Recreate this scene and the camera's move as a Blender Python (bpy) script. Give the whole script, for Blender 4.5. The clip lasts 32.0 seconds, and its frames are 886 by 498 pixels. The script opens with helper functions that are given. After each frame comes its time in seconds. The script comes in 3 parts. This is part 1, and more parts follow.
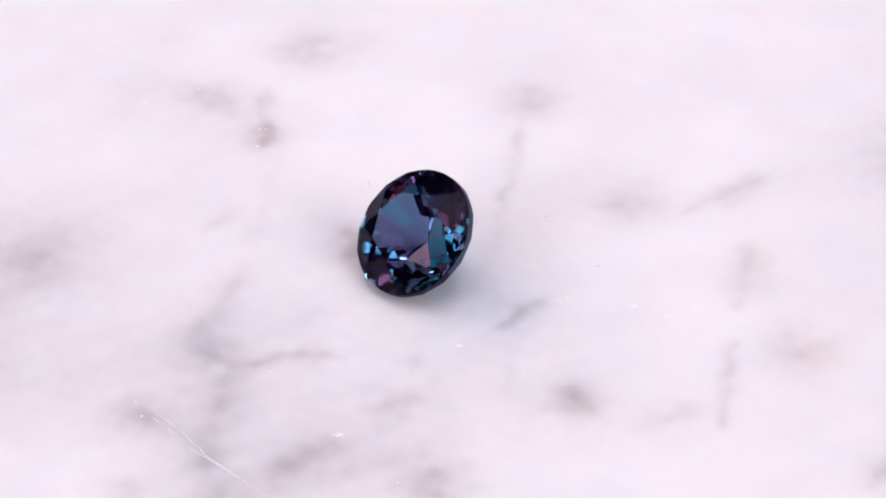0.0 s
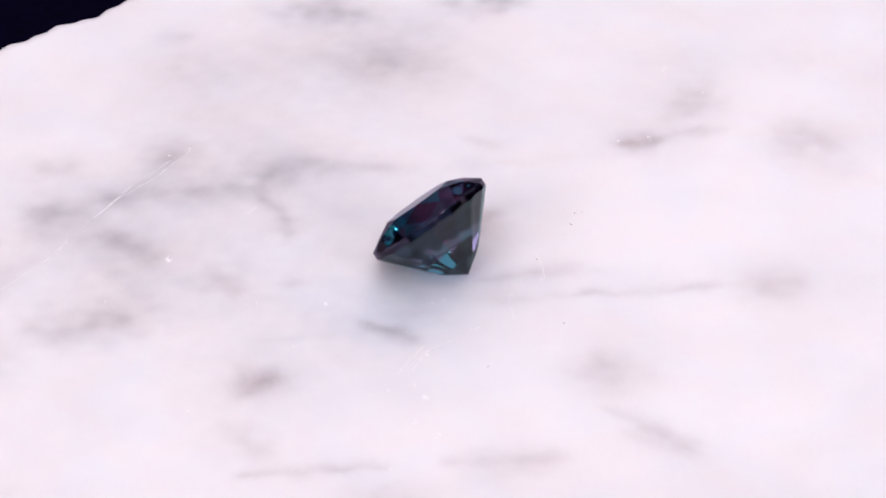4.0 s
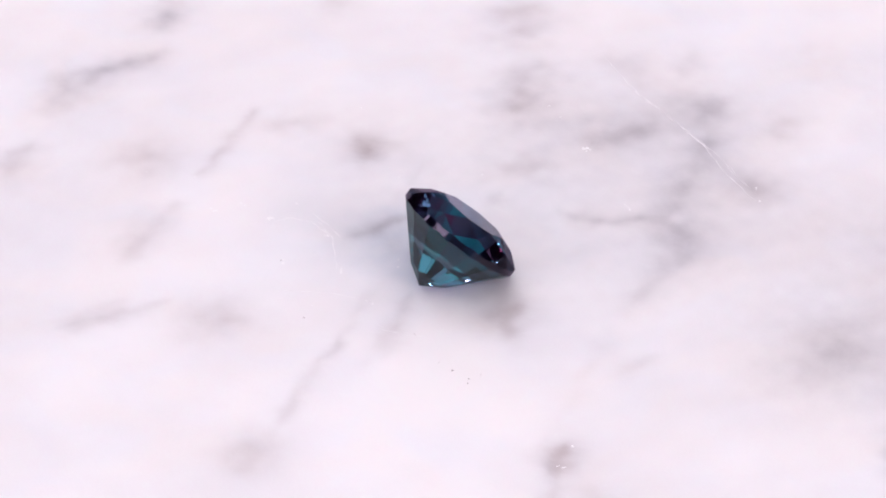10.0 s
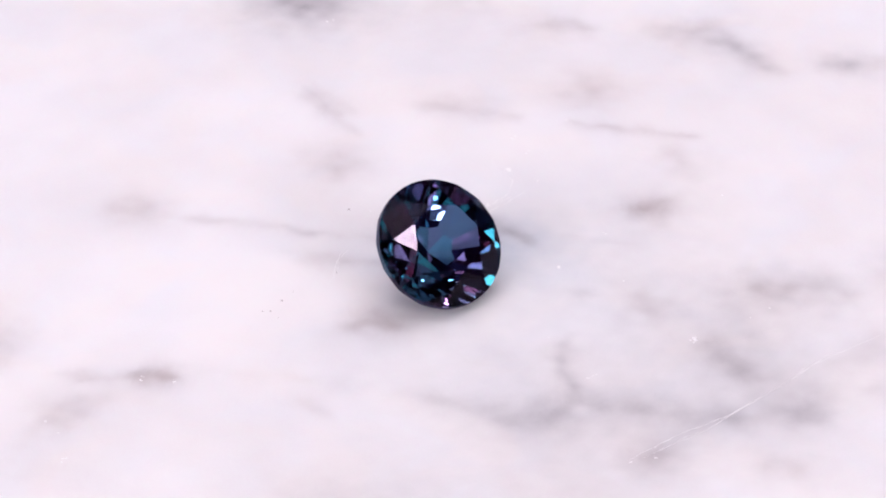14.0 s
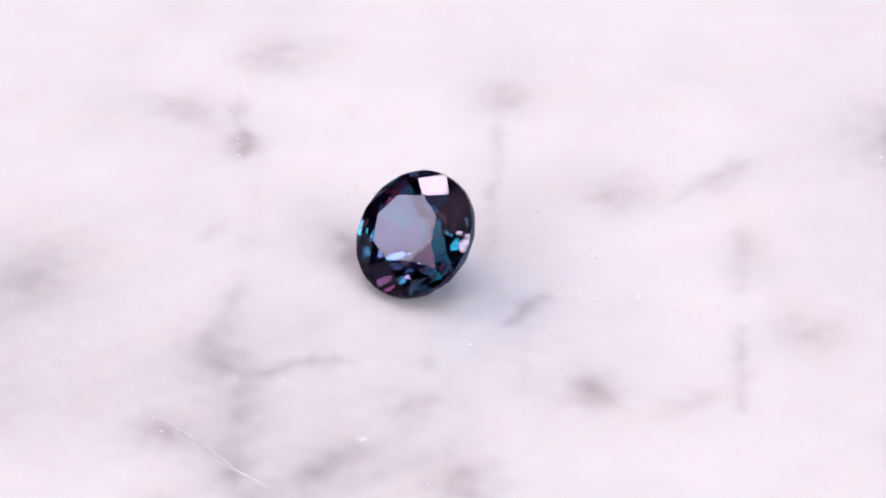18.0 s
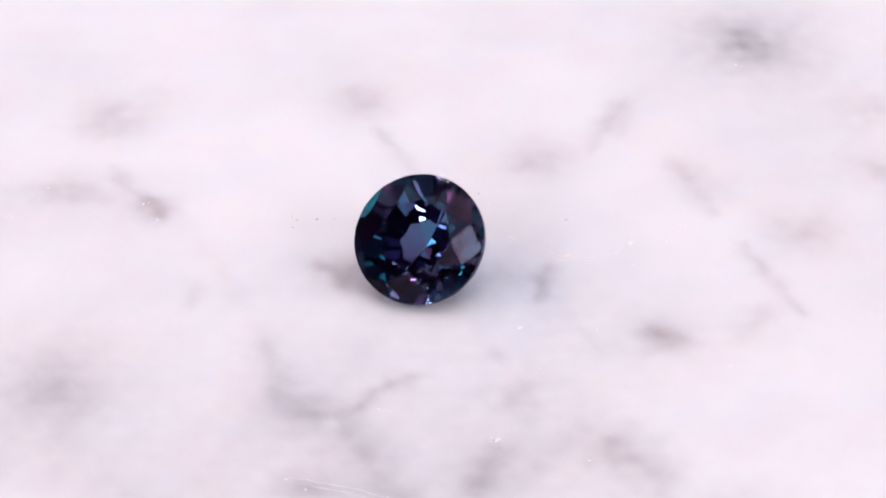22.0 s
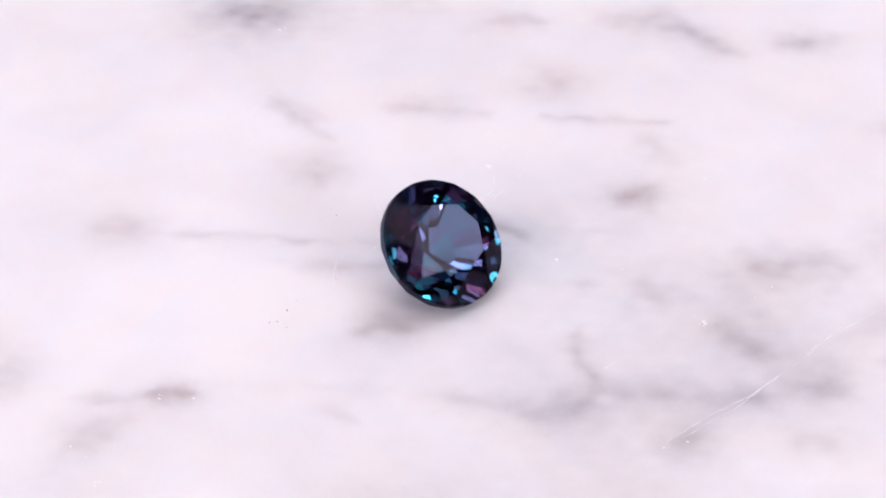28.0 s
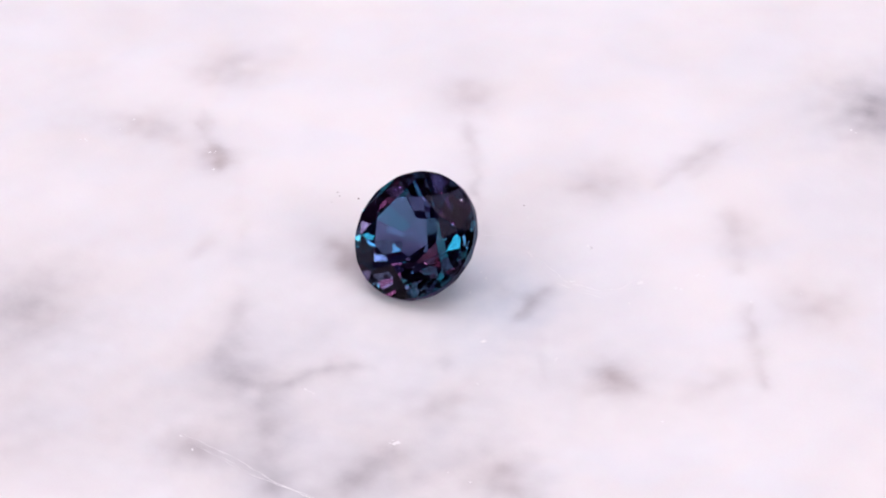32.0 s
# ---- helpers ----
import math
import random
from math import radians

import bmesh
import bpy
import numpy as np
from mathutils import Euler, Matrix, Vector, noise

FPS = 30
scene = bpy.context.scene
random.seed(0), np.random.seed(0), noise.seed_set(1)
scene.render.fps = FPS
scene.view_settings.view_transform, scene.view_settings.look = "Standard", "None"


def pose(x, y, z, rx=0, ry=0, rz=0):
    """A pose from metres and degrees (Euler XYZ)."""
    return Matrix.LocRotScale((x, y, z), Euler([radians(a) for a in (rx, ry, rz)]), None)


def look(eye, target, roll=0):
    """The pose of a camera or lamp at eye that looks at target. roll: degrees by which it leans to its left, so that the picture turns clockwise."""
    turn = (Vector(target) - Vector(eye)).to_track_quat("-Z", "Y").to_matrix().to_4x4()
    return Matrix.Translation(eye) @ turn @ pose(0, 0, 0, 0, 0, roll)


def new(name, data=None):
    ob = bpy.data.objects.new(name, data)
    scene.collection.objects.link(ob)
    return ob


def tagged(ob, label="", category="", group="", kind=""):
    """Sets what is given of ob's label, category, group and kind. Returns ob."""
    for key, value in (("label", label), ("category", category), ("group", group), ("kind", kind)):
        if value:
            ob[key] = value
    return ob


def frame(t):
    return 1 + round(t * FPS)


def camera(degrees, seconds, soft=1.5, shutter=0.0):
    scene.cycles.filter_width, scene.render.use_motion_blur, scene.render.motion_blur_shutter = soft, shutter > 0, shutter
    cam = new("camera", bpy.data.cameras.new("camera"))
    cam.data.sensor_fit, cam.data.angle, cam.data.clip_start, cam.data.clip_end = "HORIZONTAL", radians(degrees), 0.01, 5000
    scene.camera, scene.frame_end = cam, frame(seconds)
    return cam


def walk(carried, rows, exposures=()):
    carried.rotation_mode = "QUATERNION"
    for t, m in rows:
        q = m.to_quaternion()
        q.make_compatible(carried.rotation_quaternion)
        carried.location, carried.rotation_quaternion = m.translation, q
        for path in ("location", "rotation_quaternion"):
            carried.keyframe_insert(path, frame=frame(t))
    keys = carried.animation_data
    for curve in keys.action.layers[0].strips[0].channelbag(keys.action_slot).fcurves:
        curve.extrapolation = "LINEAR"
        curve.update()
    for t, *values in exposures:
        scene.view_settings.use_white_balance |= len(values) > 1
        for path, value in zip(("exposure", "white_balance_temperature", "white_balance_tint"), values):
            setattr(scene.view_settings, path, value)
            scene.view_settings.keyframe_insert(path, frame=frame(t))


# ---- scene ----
import functools

MM = 0.001


def spot(x, y, z):
    """A place given in millimetres."""
    return Vector((x * MM, y * MM, z * MM))


# ---- camera: it stands still; the slab turns under it ----
EYE = spot(0.0, -142.86, 101.43)
cam = camera(14.27, 32.0, soft=2.0)
POSE = look(EYE, EYE + Vector((0.00144517, 0.81960074, -0.57293327)) * 0.175, -1.0417)
walk(cam, [(0.0, POSE), (32.0, POSE)], [(0.0, 0.0), (32.0, 0.0)])

# ---- light: a wide softbox overhead, panels at the sides, four desk lamps, and added fills and sparkle lamps ----
world = bpy.data.worlds.new("world")
scene.world = world
world.use_nodes = True
world.node_tree.nodes["Background"].inputs["Color"].default_value = (0.80, 0.84, 1.0, 1)
world.node_tree.nodes["Background"].inputs["Strength"].default_value = 0.10


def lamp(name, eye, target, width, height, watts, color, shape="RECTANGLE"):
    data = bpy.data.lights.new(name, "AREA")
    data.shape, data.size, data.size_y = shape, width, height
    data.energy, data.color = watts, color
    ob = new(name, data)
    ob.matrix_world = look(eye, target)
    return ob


AIM = Vector((0, 0, 0))
WHITE = (0.993, 0.904, 0.997)
lamp("softbox_overhead", (0.0, 0.02, 0.75), AIM, 0.84, 0.74, 3.0, WHITE)
lamp("panel_west", (-0.50, 0.0, 0.385), AIM, 0.11, 0.11, 0.27, WHITE)
lamp("panel_east", (0.50, 0.01, 0.385), AIM, 0.09, 0.09, 0.05, WHITE)
# two front fills, added to lift the shade under the stone
lamp("shade_fill_west", (-0.50, -0.52, 0.40), AIM, 0.29, 0.29, 2.0, WHITE)
lamp("shade_fill_east", (0.50, -0.52, 0.40), AIM, 0.29, 0.29, 2.0, WHITE)
# fills added to brighten the walls, which the gem's dark facets then reflect
lamp("wall_fill_south", (0.0, -0.50, 0.62), (0.0, -0.90, 0.45), 0.12, 0.12, 2.1, (0.88, 0.80, 1.0))
lamp("wall_fill_north", (0.0, 0.50, 0.62), (0.0, 0.90, 0.42), 0.12, 0.12, 1.6, (0.88, 0.80, 1.0))
# bluish fill added behind the camera to light the stone's centre; no window
lamp("fill_behind_camera", (0.0, -0.80, 0.50), AIM, 0.43, 0.25, 0.42, (0.80, 0.90, 1.0))
for turn, lift in ((110.5, 50.7), (70, 46), (-67, 44.5), (-78, 66)):
    at = Vector((math.cos(radians(turn)) * math.cos(radians(lift)), math.sin(radians(turn)) * math.cos(radians(lift)), math.sin(radians(lift)))) * 0.55
    lamp("desk_lamp", at, AIM, 0.030, 0.030, 0.13, (1.0, 0.91, 0.88), "DISK")
# 54 unseen lamps, added all round only to make the facets sparkle
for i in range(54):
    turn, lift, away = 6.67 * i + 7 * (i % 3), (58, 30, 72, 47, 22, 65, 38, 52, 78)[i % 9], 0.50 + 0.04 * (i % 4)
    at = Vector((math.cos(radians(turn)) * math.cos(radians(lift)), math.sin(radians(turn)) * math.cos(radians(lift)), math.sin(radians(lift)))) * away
    lamp("sparkle_fill", at, AIM, 0.008, 0.008, 0.020, (0.99, 0.915, 1.0), "DISK")


# ---- materials ----
def material(name):
    m = bpy.data.materials.new(name)
    m.use_nodes = True
    nt = m.node_tree
    return m, nt, nt.nodes, nt.links, nt.nodes["Principled BSDF"]


def marble():
    m, nt, n, l, b = material("white_marble")
    co = n.new("ShaderNodeTexCoord")
    marks = {}
    for kind in ("grey", "warm", "blue"):
        marks[kind] = n.new("ShaderNodeAttribute")
        marks[kind].attribute_name = kind
    cloud = n.new("ShaderNodeTexNoise")
    cloud.inputs["Scale"].default_value, cloud.inputs["Detail"].default_value = 95, 2
    l.new(co.outputs["Object"], cloud.inputs["Vector"])
    grain = n.new("ShaderNodeTexNoise")
    grain.inputs["Scale"].default_value, grain.inputs["Detail"].default_value = 2600, 3
    l.new(co.outputs["Object"], grain.inputs["Vector"])
    base = n.new("ShaderNodeValToRGB")
    e = base.color_ramp.elements
    e[0].position, e[0].color = 0.32, (0.795, 0.78, 0.785, 1)
    e[1].position, e[1].color = 0.58, (0.86, 0.855, 0.86, 1)
    fine = n.new("ShaderNodeTexNoise")
    fine.inputs["Scale"].default_value, fine.inputs["Detail"].default_value = 9000, 2
    l.new(co.outputs["Object"], fine.inputs["Vector"])
    speckle = n.new("ShaderNodeMath")
    speckle.operation, speckle.inputs[1].default_value, speckle.inputs[2].default_value = "MULTIPLY_ADD", 0.15, -0.075
    l.new(fine.outputs["Fac"], speckle.inputs[0])
    mottle = n.new("ShaderNodeTexNoise")
    mottle.inputs["Scale"].default_value, mottle.inputs["Detail"].default_value = 330, 3
    l.new(co.outputs["Object"], mottle.inputs["Vector"])
    blend = n.new("ShaderNodeMixRGB")
    blend.inputs["Fac"].default_value = 0.24
    l.new(cloud.outputs["Fac"], blend.inputs[1])
    l.new(mottle.outputs["Fac"], blend.inputs[2])
    tone = n.new("ShaderNodeMath")
    l.new(blend.outputs["Color"], tone.inputs[0])
    l.new(speckle.outputs[0], tone.inputs[1])
    l.new(tone.outputs[0], base.inputs["Fac"])
    # the marks break up in the grain of the stone
    patchy = n.new("ShaderNodeTexNoise")
    patchy.inputs["Scale"].default_value, patchy.inputs["Detail"].default_value, patchy.inputs["Roughness"].default_value = 1300, 3, 0.6
    l.new(co.outputs["Object"], patchy.inputs["Vector"])
    breakup = n.new("ShaderNodeMapRange")
    breakup.inputs["From Min"].default_value, breakup.inputs["From Max"].default_value = 0.25, 0.75
    breakup.inputs["To Min"].default_value, breakup.inputs["To Max"].default_value = 0.88, 1.12
    l.new(patchy.outputs["Fac"], breakup.inputs["Value"])
    # cream and lilac patches in the white
    hue = n.new("ShaderNodeTexNoise")
    hue.inputs["Scale"].default_value, hue.inputs["Detail"].default_value, hue.inputs["Distortion"].default_value = 210, 4, 0.6
    l.new(co.outputs["Object"], hue.inputs["Vector"])
    patch = n.new("ShaderNodeValToRGB")
    h = patch.color_ramp.elements
    h[0].position, h[0].color = 0.36, (0.97, 0.985, 1.0, 1)
    h[1].position, h[1].color = 0.64, (1.0, 0.985, 0.972, 1)
    l.new(hue.outputs["Fac"], patch.inputs["Fac"])
    tinted = n.new("ShaderNodeMixRGB")
    tinted.blend_type, tinted.inputs["Fac"].default_value = "MULTIPLY", 1.0
    l.new(base.outputs["Color"], tinted.inputs[1])
    l.new(patch.outputs["Color"], tinted.inputs[2])
    tone_ = tinted.outputs["Color"]
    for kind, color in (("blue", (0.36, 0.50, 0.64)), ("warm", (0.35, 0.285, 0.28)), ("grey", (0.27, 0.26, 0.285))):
        amount = n.new("ShaderNodeMath")
        amount.operation, amount.use_clamp = "MULTIPLY", True
        l.new(marks[kind].outputs["Fac"], amount.inputs[0])
        l.new(breakup.outputs["Result"], amount.inputs[1])
        layer = n.new("ShaderNodeMixRGB")
        layer.inputs[2].default_value = (*color, 1)
        l.new(amount.outputs[0], layer.inputs["Fac"])
        l.new(tone_, layer.inputs[1])
        tone_ = layer.outputs["Color"]
    l.new(tone_, b.inputs["Base Color"])
    b.inputs["Roughness"].default_value = 0.42
    b.inputs["Specular IOR Level"].default_value = 0.35
    b.inputs["Subsurface Weight"].default_value = 0.7
    b.inputs["Subsurface Radius"].default_value = (1.0, 0.9, 0.95)
    b.inputs["Subsurface Scale"].default_value = 0.0026
    bump = n.new("ShaderNodeBump")
    bump.inputs["Strength"].default_value, bump.inputs["Distance"].default_value = 0.06, 0.0001
    l.new(grain.outputs["Fac"], bump.inputs["Height"])
    l.new(bump.outputs["Normal"], b.inputs["Normal"])
    return m


def crystal(name, warm, cool, gloss=0.37, sway=4.0e-5, sheen=(0.96, 0.82, 1.12)):
    """Clear dark crystal, its tint a little different from facet to facet, its polish not quite flat."""
    m = bpy.data.materials.new(name)
    m.use_nodes = True
    n, l = m.node_tree.nodes, m.node_tree.links
    n.remove(n["Principled BSDF"])
    inside = n.new("ShaderNodeBsdfRefraction")
    inside.inputs["IOR"].default_value, inside.inputs["Roughness"].default_value = 1.66, 0.0
    shine = n.new("ShaderNodeBsdfAnisotropic")
    shine.inputs["Color"].default_value, shine.inputs["Roughness"].default_value = (*[gloss * c for c in sheen], 1), 0.0
    fresnel = n.new("ShaderNodeFresnel")
    fresnel.inputs["IOR"].default_value = 1.66
    both = n.new("ShaderNodeMixShader")
    co = n.new("ShaderNodeTexCoord")
    wavy = n.new("ShaderNodeTexNoise")
    wavy.inputs["Scale"].default_value, wavy.inputs["Detail"].default_value = 1100, 0
    polish = n.new("ShaderNodeBump")
    polish.inputs["Strength"].default_value, polish.inputs["Distance"].default_value = 1.0, sway
    l.new(co.outputs["Object"], wavy.inputs["Vector"])
    l.new(wavy.outputs["Fac"], polish.inputs["Height"])
    for node in (inside, shine, fresnel):
        l.new(polish.outputs["Normal"], node.inputs["Normal"])
    info = n.new("ShaderNodeObjectInfo")
    mix = n.new("ShaderNodeMixRGB")
    mix.inputs[1].default_value, mix.inputs[2].default_value = (*warm, 1), (*cool, 1)
    l.new(info.outputs["Random"], mix.inputs["Fac"])
    l.new(mix.outputs["Color"], inside.inputs["Color"])
    l.new(fresnel.outputs["Fac"], both.inputs["Fac"])
    l.new(inside.outputs["BSDF"], both.inputs[1])
    l.new(shine.outputs["BSDF"], both.inputs[2])
    l.new(both.outputs["Shader"], n["Material Output"].inputs["Surface"])
    return m


def plain(name, color, rough, scale=900, spread=0.25):
    m, nt, n, l, b = material(name)
    co = n.new("ShaderNodeTexCoord")
    no = n.new("ShaderNodeTexNoise")
    no.inputs["Scale"].default_value, no.inputs["Detail"].default_value = scale, 4
    l.new(co.outputs["Object"], no.inputs["Vector"])
    ramp = n.new("ShaderNodeValToRGB")
    e = ramp.color_ramp.elements
    e[0].position, e[0].color = 0.3, (*[c * (1 - spread) for c in color], 1)
    e[1].position, e[1].color = 0.7, (*[c * (1 + spread) for c in color], 1)
    l.new(no.outputs["Fac"], ramp.inputs["Fac"])
    l.new(ramp.outputs["Color"], b.inputs["Base Color"])
    b.inputs["Roughness"].default_value = rough
    bump = n.new("ShaderNodeBump")
    bump.inputs["Strength"].default_value, bump.inputs["Distance"].default_value = 0.3, 0.0003
    l.new(no.outputs["Fac"], bump.inputs["Height"])
    l.new(bump.outputs["Normal"], b.inputs["Normal"])
    return m


MARBLE = marble()
FACE = crystal("blue_crystal", (0.46, 0.50, 0.79), (0.44, 0.52, 0.79), 0.60, 3.0e-6, (1.0, 0.96, 1.06))
CROWN = crystal("violet_crystal", (0.37, 0.13, 0.23), (0.14, 0.46, 0.56), 0.27, 0.6e-5)
PAVILION = crystal("teal_crystal", (0.37, 0.35, 0.46), (0.20, 0.71, 0.70), 0.60, 0.8e-5, (0.84, 0.99, 1.01))
RIM_FACET = crystal("rim_crystal", (0.38, 0.16, 0.28), (0.18, 0.60, 0.68), 0.18, 5.0e-5)
GIRDLE = crystal("girdle_crystal", (0.20, 0.22, 0.28), (0.20, 0.22, 0.28), 0.40)
VELVET = plain("navy_cloth", (0.0016, 0.0010, 0.0075), 1.0, 1500)
VELVET.node_tree.nodes["Principled BSDF"].inputs["Specular IOR Level"].default_value = 0.02
CALCITE = plain("white_calcite", (0.88, 0.88, 0.88), 0.5, 4000, 0.04)
DUST = plain("grey_dust", (0.26, 0.22, 0.21), 0.9)
PAINT = plain("violet_paint", (0.14, 0.075, 0.18), 0.8, 8)


def mesh(name, verts, faces, mat, parent=None, label=""):
    me = bpy.data.meshes.new(name)
    me.from_pydata([tuple(v) for v in verts], [], [tuple(f) for f in faces])
    me.materials.append(mat)
    ob = new(name, me)
    if parent:
        ob.parent = parent
    if label:
        ob["label"] = label
    return ob


# ---- the room: a cloth-covered table, closed in by added, unseen walls ----
TABLE_Z = -0.0125


def slab_box(name, x0, y0, z0, x1, y1, z1, mat):
    v = [(x, y, z) for z in (z0, z1) for y in (y0, y1) for x in (x0, x1)]
    f = [(0, 2, 3, 1), (4, 5, 7, 6), (0, 1, 5, 4), (2, 6, 7, 3), (0, 4, 6, 2), (1, 3, 7, 5)]
    return tagged(mesh(name, v, f, mat), kind="structure")


tagged(slab_box("ground", -0.85, -0.85, TABLE_Z - 0.03, 0.85, 0.85, TABLE_Z, VELVET), "dark navy cloth under the marble slab", "ground")
# unseen walls and ceiling, added; their violet paint tints the gem's dark reflections
tagged(slab_box("wall_north", -0.90, 0.85, TABLE_Z - 0.03, 0.90, 0.90, 1.0, PAINT), "plain violet wall, added out of view", "wall")
tagged(slab_box("wall_south", -0.90, -0.90, TABLE_Z - 0.03, 0.90, -0.85, 1.0, PAINT), "plain violet wall, added out of view", "wall")
tagged(slab_box("wall_east", 0.85, -0.85, TABLE_Z - 0.03, 0.90, 0.85, 1.0, PAINT), "plain violet wall, added out of view", "wall")
tagged(slab_box("wall_west", -0.90, -0.85, TABLE_Z - 0.03, -0.85, 0.85, 1.0, PAINT), "plain violet wall, added out of view", "wall")
tagged(slab_box("ceiling", -0.90, -0.90, 1.0, 0.90, 0.90, 1.05, PAINT), "plain violet ceiling, added out of view", "ceiling")

# ---- the marble slab, with its veins and flecks laid out in millimetres ----
RINGS, SPOKES = 400, 1500
phi = np.linspace(0, 2 * np.pi, SPOKES, endpoint=False)


def outline(a):
    """Distance from the axis to the worn edge of the slab, in mm."""
    s, c = np.sin(a), np.cos(a)
    r = 1.0 / ((np.abs(c) / 43.0) ** 5 + (np.abs(s) / 44.0) ** 5) ** 0.2
    # the near side is cut off along a line that bends away
    for _ in range(40):
        cut = -31.1 - 1.75 / (1 + np.exp(-(r * c + 6.3) / 0.9)) - 0.45 * np.logaddexp(0, r * c + 0.8)
        r = np.where(s < -0.3, np.minimum(r, 0.5 * r + 0.5 * cut / np.minimum(s, -0.3)), r)
    return r + 0.08 * np.sin(9 * a + 1.0) + 0.10 * np.sin(23 * a + 0.4) + 0.10 * np.sin(57 * a) + 0.08 * np.sin(131 * a + 2.0)


edge = outline(phi)
# rows of the profile: the flat top, then the rounded worn rim, then the side
profile = [(i / RINGS * (1 - 0.035), 0.0) for i in range(1, RINGS + 1)]
profile += [(0.965 + 0.035 * math.sin(radians(q)), -1.25 * (1 - math.cos(radians(q)))) for q in (15, 30, 45, 60, 75, 90)]
profile += [(1.0, -4.0), (0.995, -8.0), (0.985, -11.7), (0.97, -12.5)]
frac = np.array([p[0] for p in profile])
drop = np.array([p[1] for p in profile])
RX = (frac[:, None] * edge * np.cos(phi)).ravel()
RY = (frac[:, None] * edge * np.sin(phi)).ravel()
RZ = np.repeat(drop, SPOKES)
RX, RY, RZ = np.append(RX, (0, 0)), np.append(RY, (0, 0)), np.append(RZ, (0, -12.5))

rng = np.random.default_rng(5)


def wave(x, y, length, count=14):
    """A smooth random field of about the given wavelength, between -1 and 1."""
    out = np.zeros_like(x)
    for _ in range(count):
        a, p = rng.uniform(0, 2 * np.pi, 2)
        k = 2 * np.pi / (length * rng.uniform(0.6, 1.6))
        out += np.sin(k * (x * np.cos(a) + y * np.sin(a)) + p)
    return out / math.sqrt(count / 2) / 1.6


WX = RX + 0.09 * wave(RX, RY, 3.2) + 0.05 * wave(RX, RY, 1.2) + 0.025 * wave(RX, RY, 0.5)
WY = RY + 0.09 * wave(RX, RY, 3.2) + 0.05 * wave(RX, RY, 1.2) + 0.025 * wave(RX, RY, 0.5)
PATCH = np.clip(1.0 + 0.18 * wave(RX, RY, 1.3) + 0.20 * wave(RX, RY, 3.4), 0.4, 1.6)
clear = {"grey": np.ones_like(RX), "warm": np.ones_like(RX), "blue": np.ones_like(RX)}


def soft_mark(kind, width, amount, *line):
    """Lays a soft mark along a line of places x, y: full in its middle, thinning out at both ends."""
    xs, ys = np.array(line[0::2]), np.array(line[1::2])
    far = 5.0 * width + 0.9
    pick = np.flatnonzero((WX > xs.min() - far) & (WX < xs.max() + far) & (WY > ys.min() - far) & (WY < ys.max() + far))
    x, y = WX[pick], WY[pick]
    steps = np.hypot(np.diff(xs), np.diff(ys))
    whole = steps.sum() + 1e-9
    best, along = np.full(len(pick), 1e9), np.zeros(len(pick))
    done = 0.0
    for i, step in enumerate(steps):
        dx, dy = xs[i + 1] - xs[i], ys[i + 1] - ys[i]
        t = np.clip(((x - xs[i]) * dx + (y - ys[i]) * dy) / (step * step + 1e-9), 0, 1)
        d = (x - xs[i] - t * dx) ** 2 + (y - ys[i] - t * dy) ** 2
        closer = d < best
        best, along = np.where(closer, d, best), np.where(closer, (done + t * step) / whole, along)
        done += step
    ends = min(0.5, whole / (16 * width))
    taper = 1 - ends + ends * np.sin(np.pi * np.clip(along, 0, 1)) ** 0.6
    wide = (1.35 * width + 0.06) * taper
    body = 0.62 * np.exp(-(best / wide ** 2) ** 0.9) + 0.38 * np.exp(-best / (2.0 * wide) ** 2)
    uneven = PATCH[pick] if width < 1 else 0.5 + 0.5 * PATCH[pick]
    clear[kind][pick] *= 1 - np.clip(STRENGTH[kind] * amount * taper * uneven * body, 0, 0.92)


grey, warm, blue = functools.partial(soft_mark, "grey"), functools.partial(soft_mark, "warm"), functools.partial(soft_mark, "blue")
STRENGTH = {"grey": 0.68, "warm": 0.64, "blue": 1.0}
# two soft blue patches laid into the marble beside the gemstone
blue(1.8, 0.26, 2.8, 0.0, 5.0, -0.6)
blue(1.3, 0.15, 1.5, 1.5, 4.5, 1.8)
grey(0.51, 0.24, -3.73, -10.91, -2.71, -11.71, -1.32, -12.27, -0.03, -12.25)
grey(1.29, 0.07, -2.10, -13.11, 2.84, -14.01)
grey(0.24, 0.42, 0.29, -11.30, 0.71, -10.21, 1.13, -9.11, 1.71, -8.42, 2.64, -7.69)
grey(0.30, 0.10, -6.12, -7.45, -5.20, -9.06, -3.96, -10.52)
warm(0.48, 0.95, 11.49, -0.92, 12.47, -1.00)
grey(1.17, 0.20, 10.98, -1.11, 12.79, -0.93)
grey(0.25, 0.28, 4.56, -4.72, 5.47, -5.59)
warm(0.45, 0.26, 6.77, -8.66, 6.97, -7.51, 7.68, -6.91)
grey(0.39, 0.22, 7.59, -15.43, 7.29, -13.34, 8.08, -11.97)
grey(0.20, 0.30, 4.85, 1.90, 5.20, 0.14)
grey(0.19, 0.22, 2.71, 1.47, 3.44, 1.12)
warm(0.51, 0.34, 0.47, 10.67, 1.40, 11.98)
warm(1.34, 0.12, -0.08, 10.47, 1.90, 11.88)
warm(0.41, 0.12, 3.26, 15.36, 3.37, 18.09)
grey(0.98, 0.78, 6.93, 26.47, 8.79, 25.65)
grey(2.61, 0.34, 6.06, 27.16, 10.53, 24.14)
warm(0.38, 0.82, -16.61, 1.04, -14.96, -0.09)
warm(0.74, 0.15, -17.17, 1.22, -14.18, -0.40)
warm(0.15, 0.28, -18.88, 2.09, -16.39, 0.79)
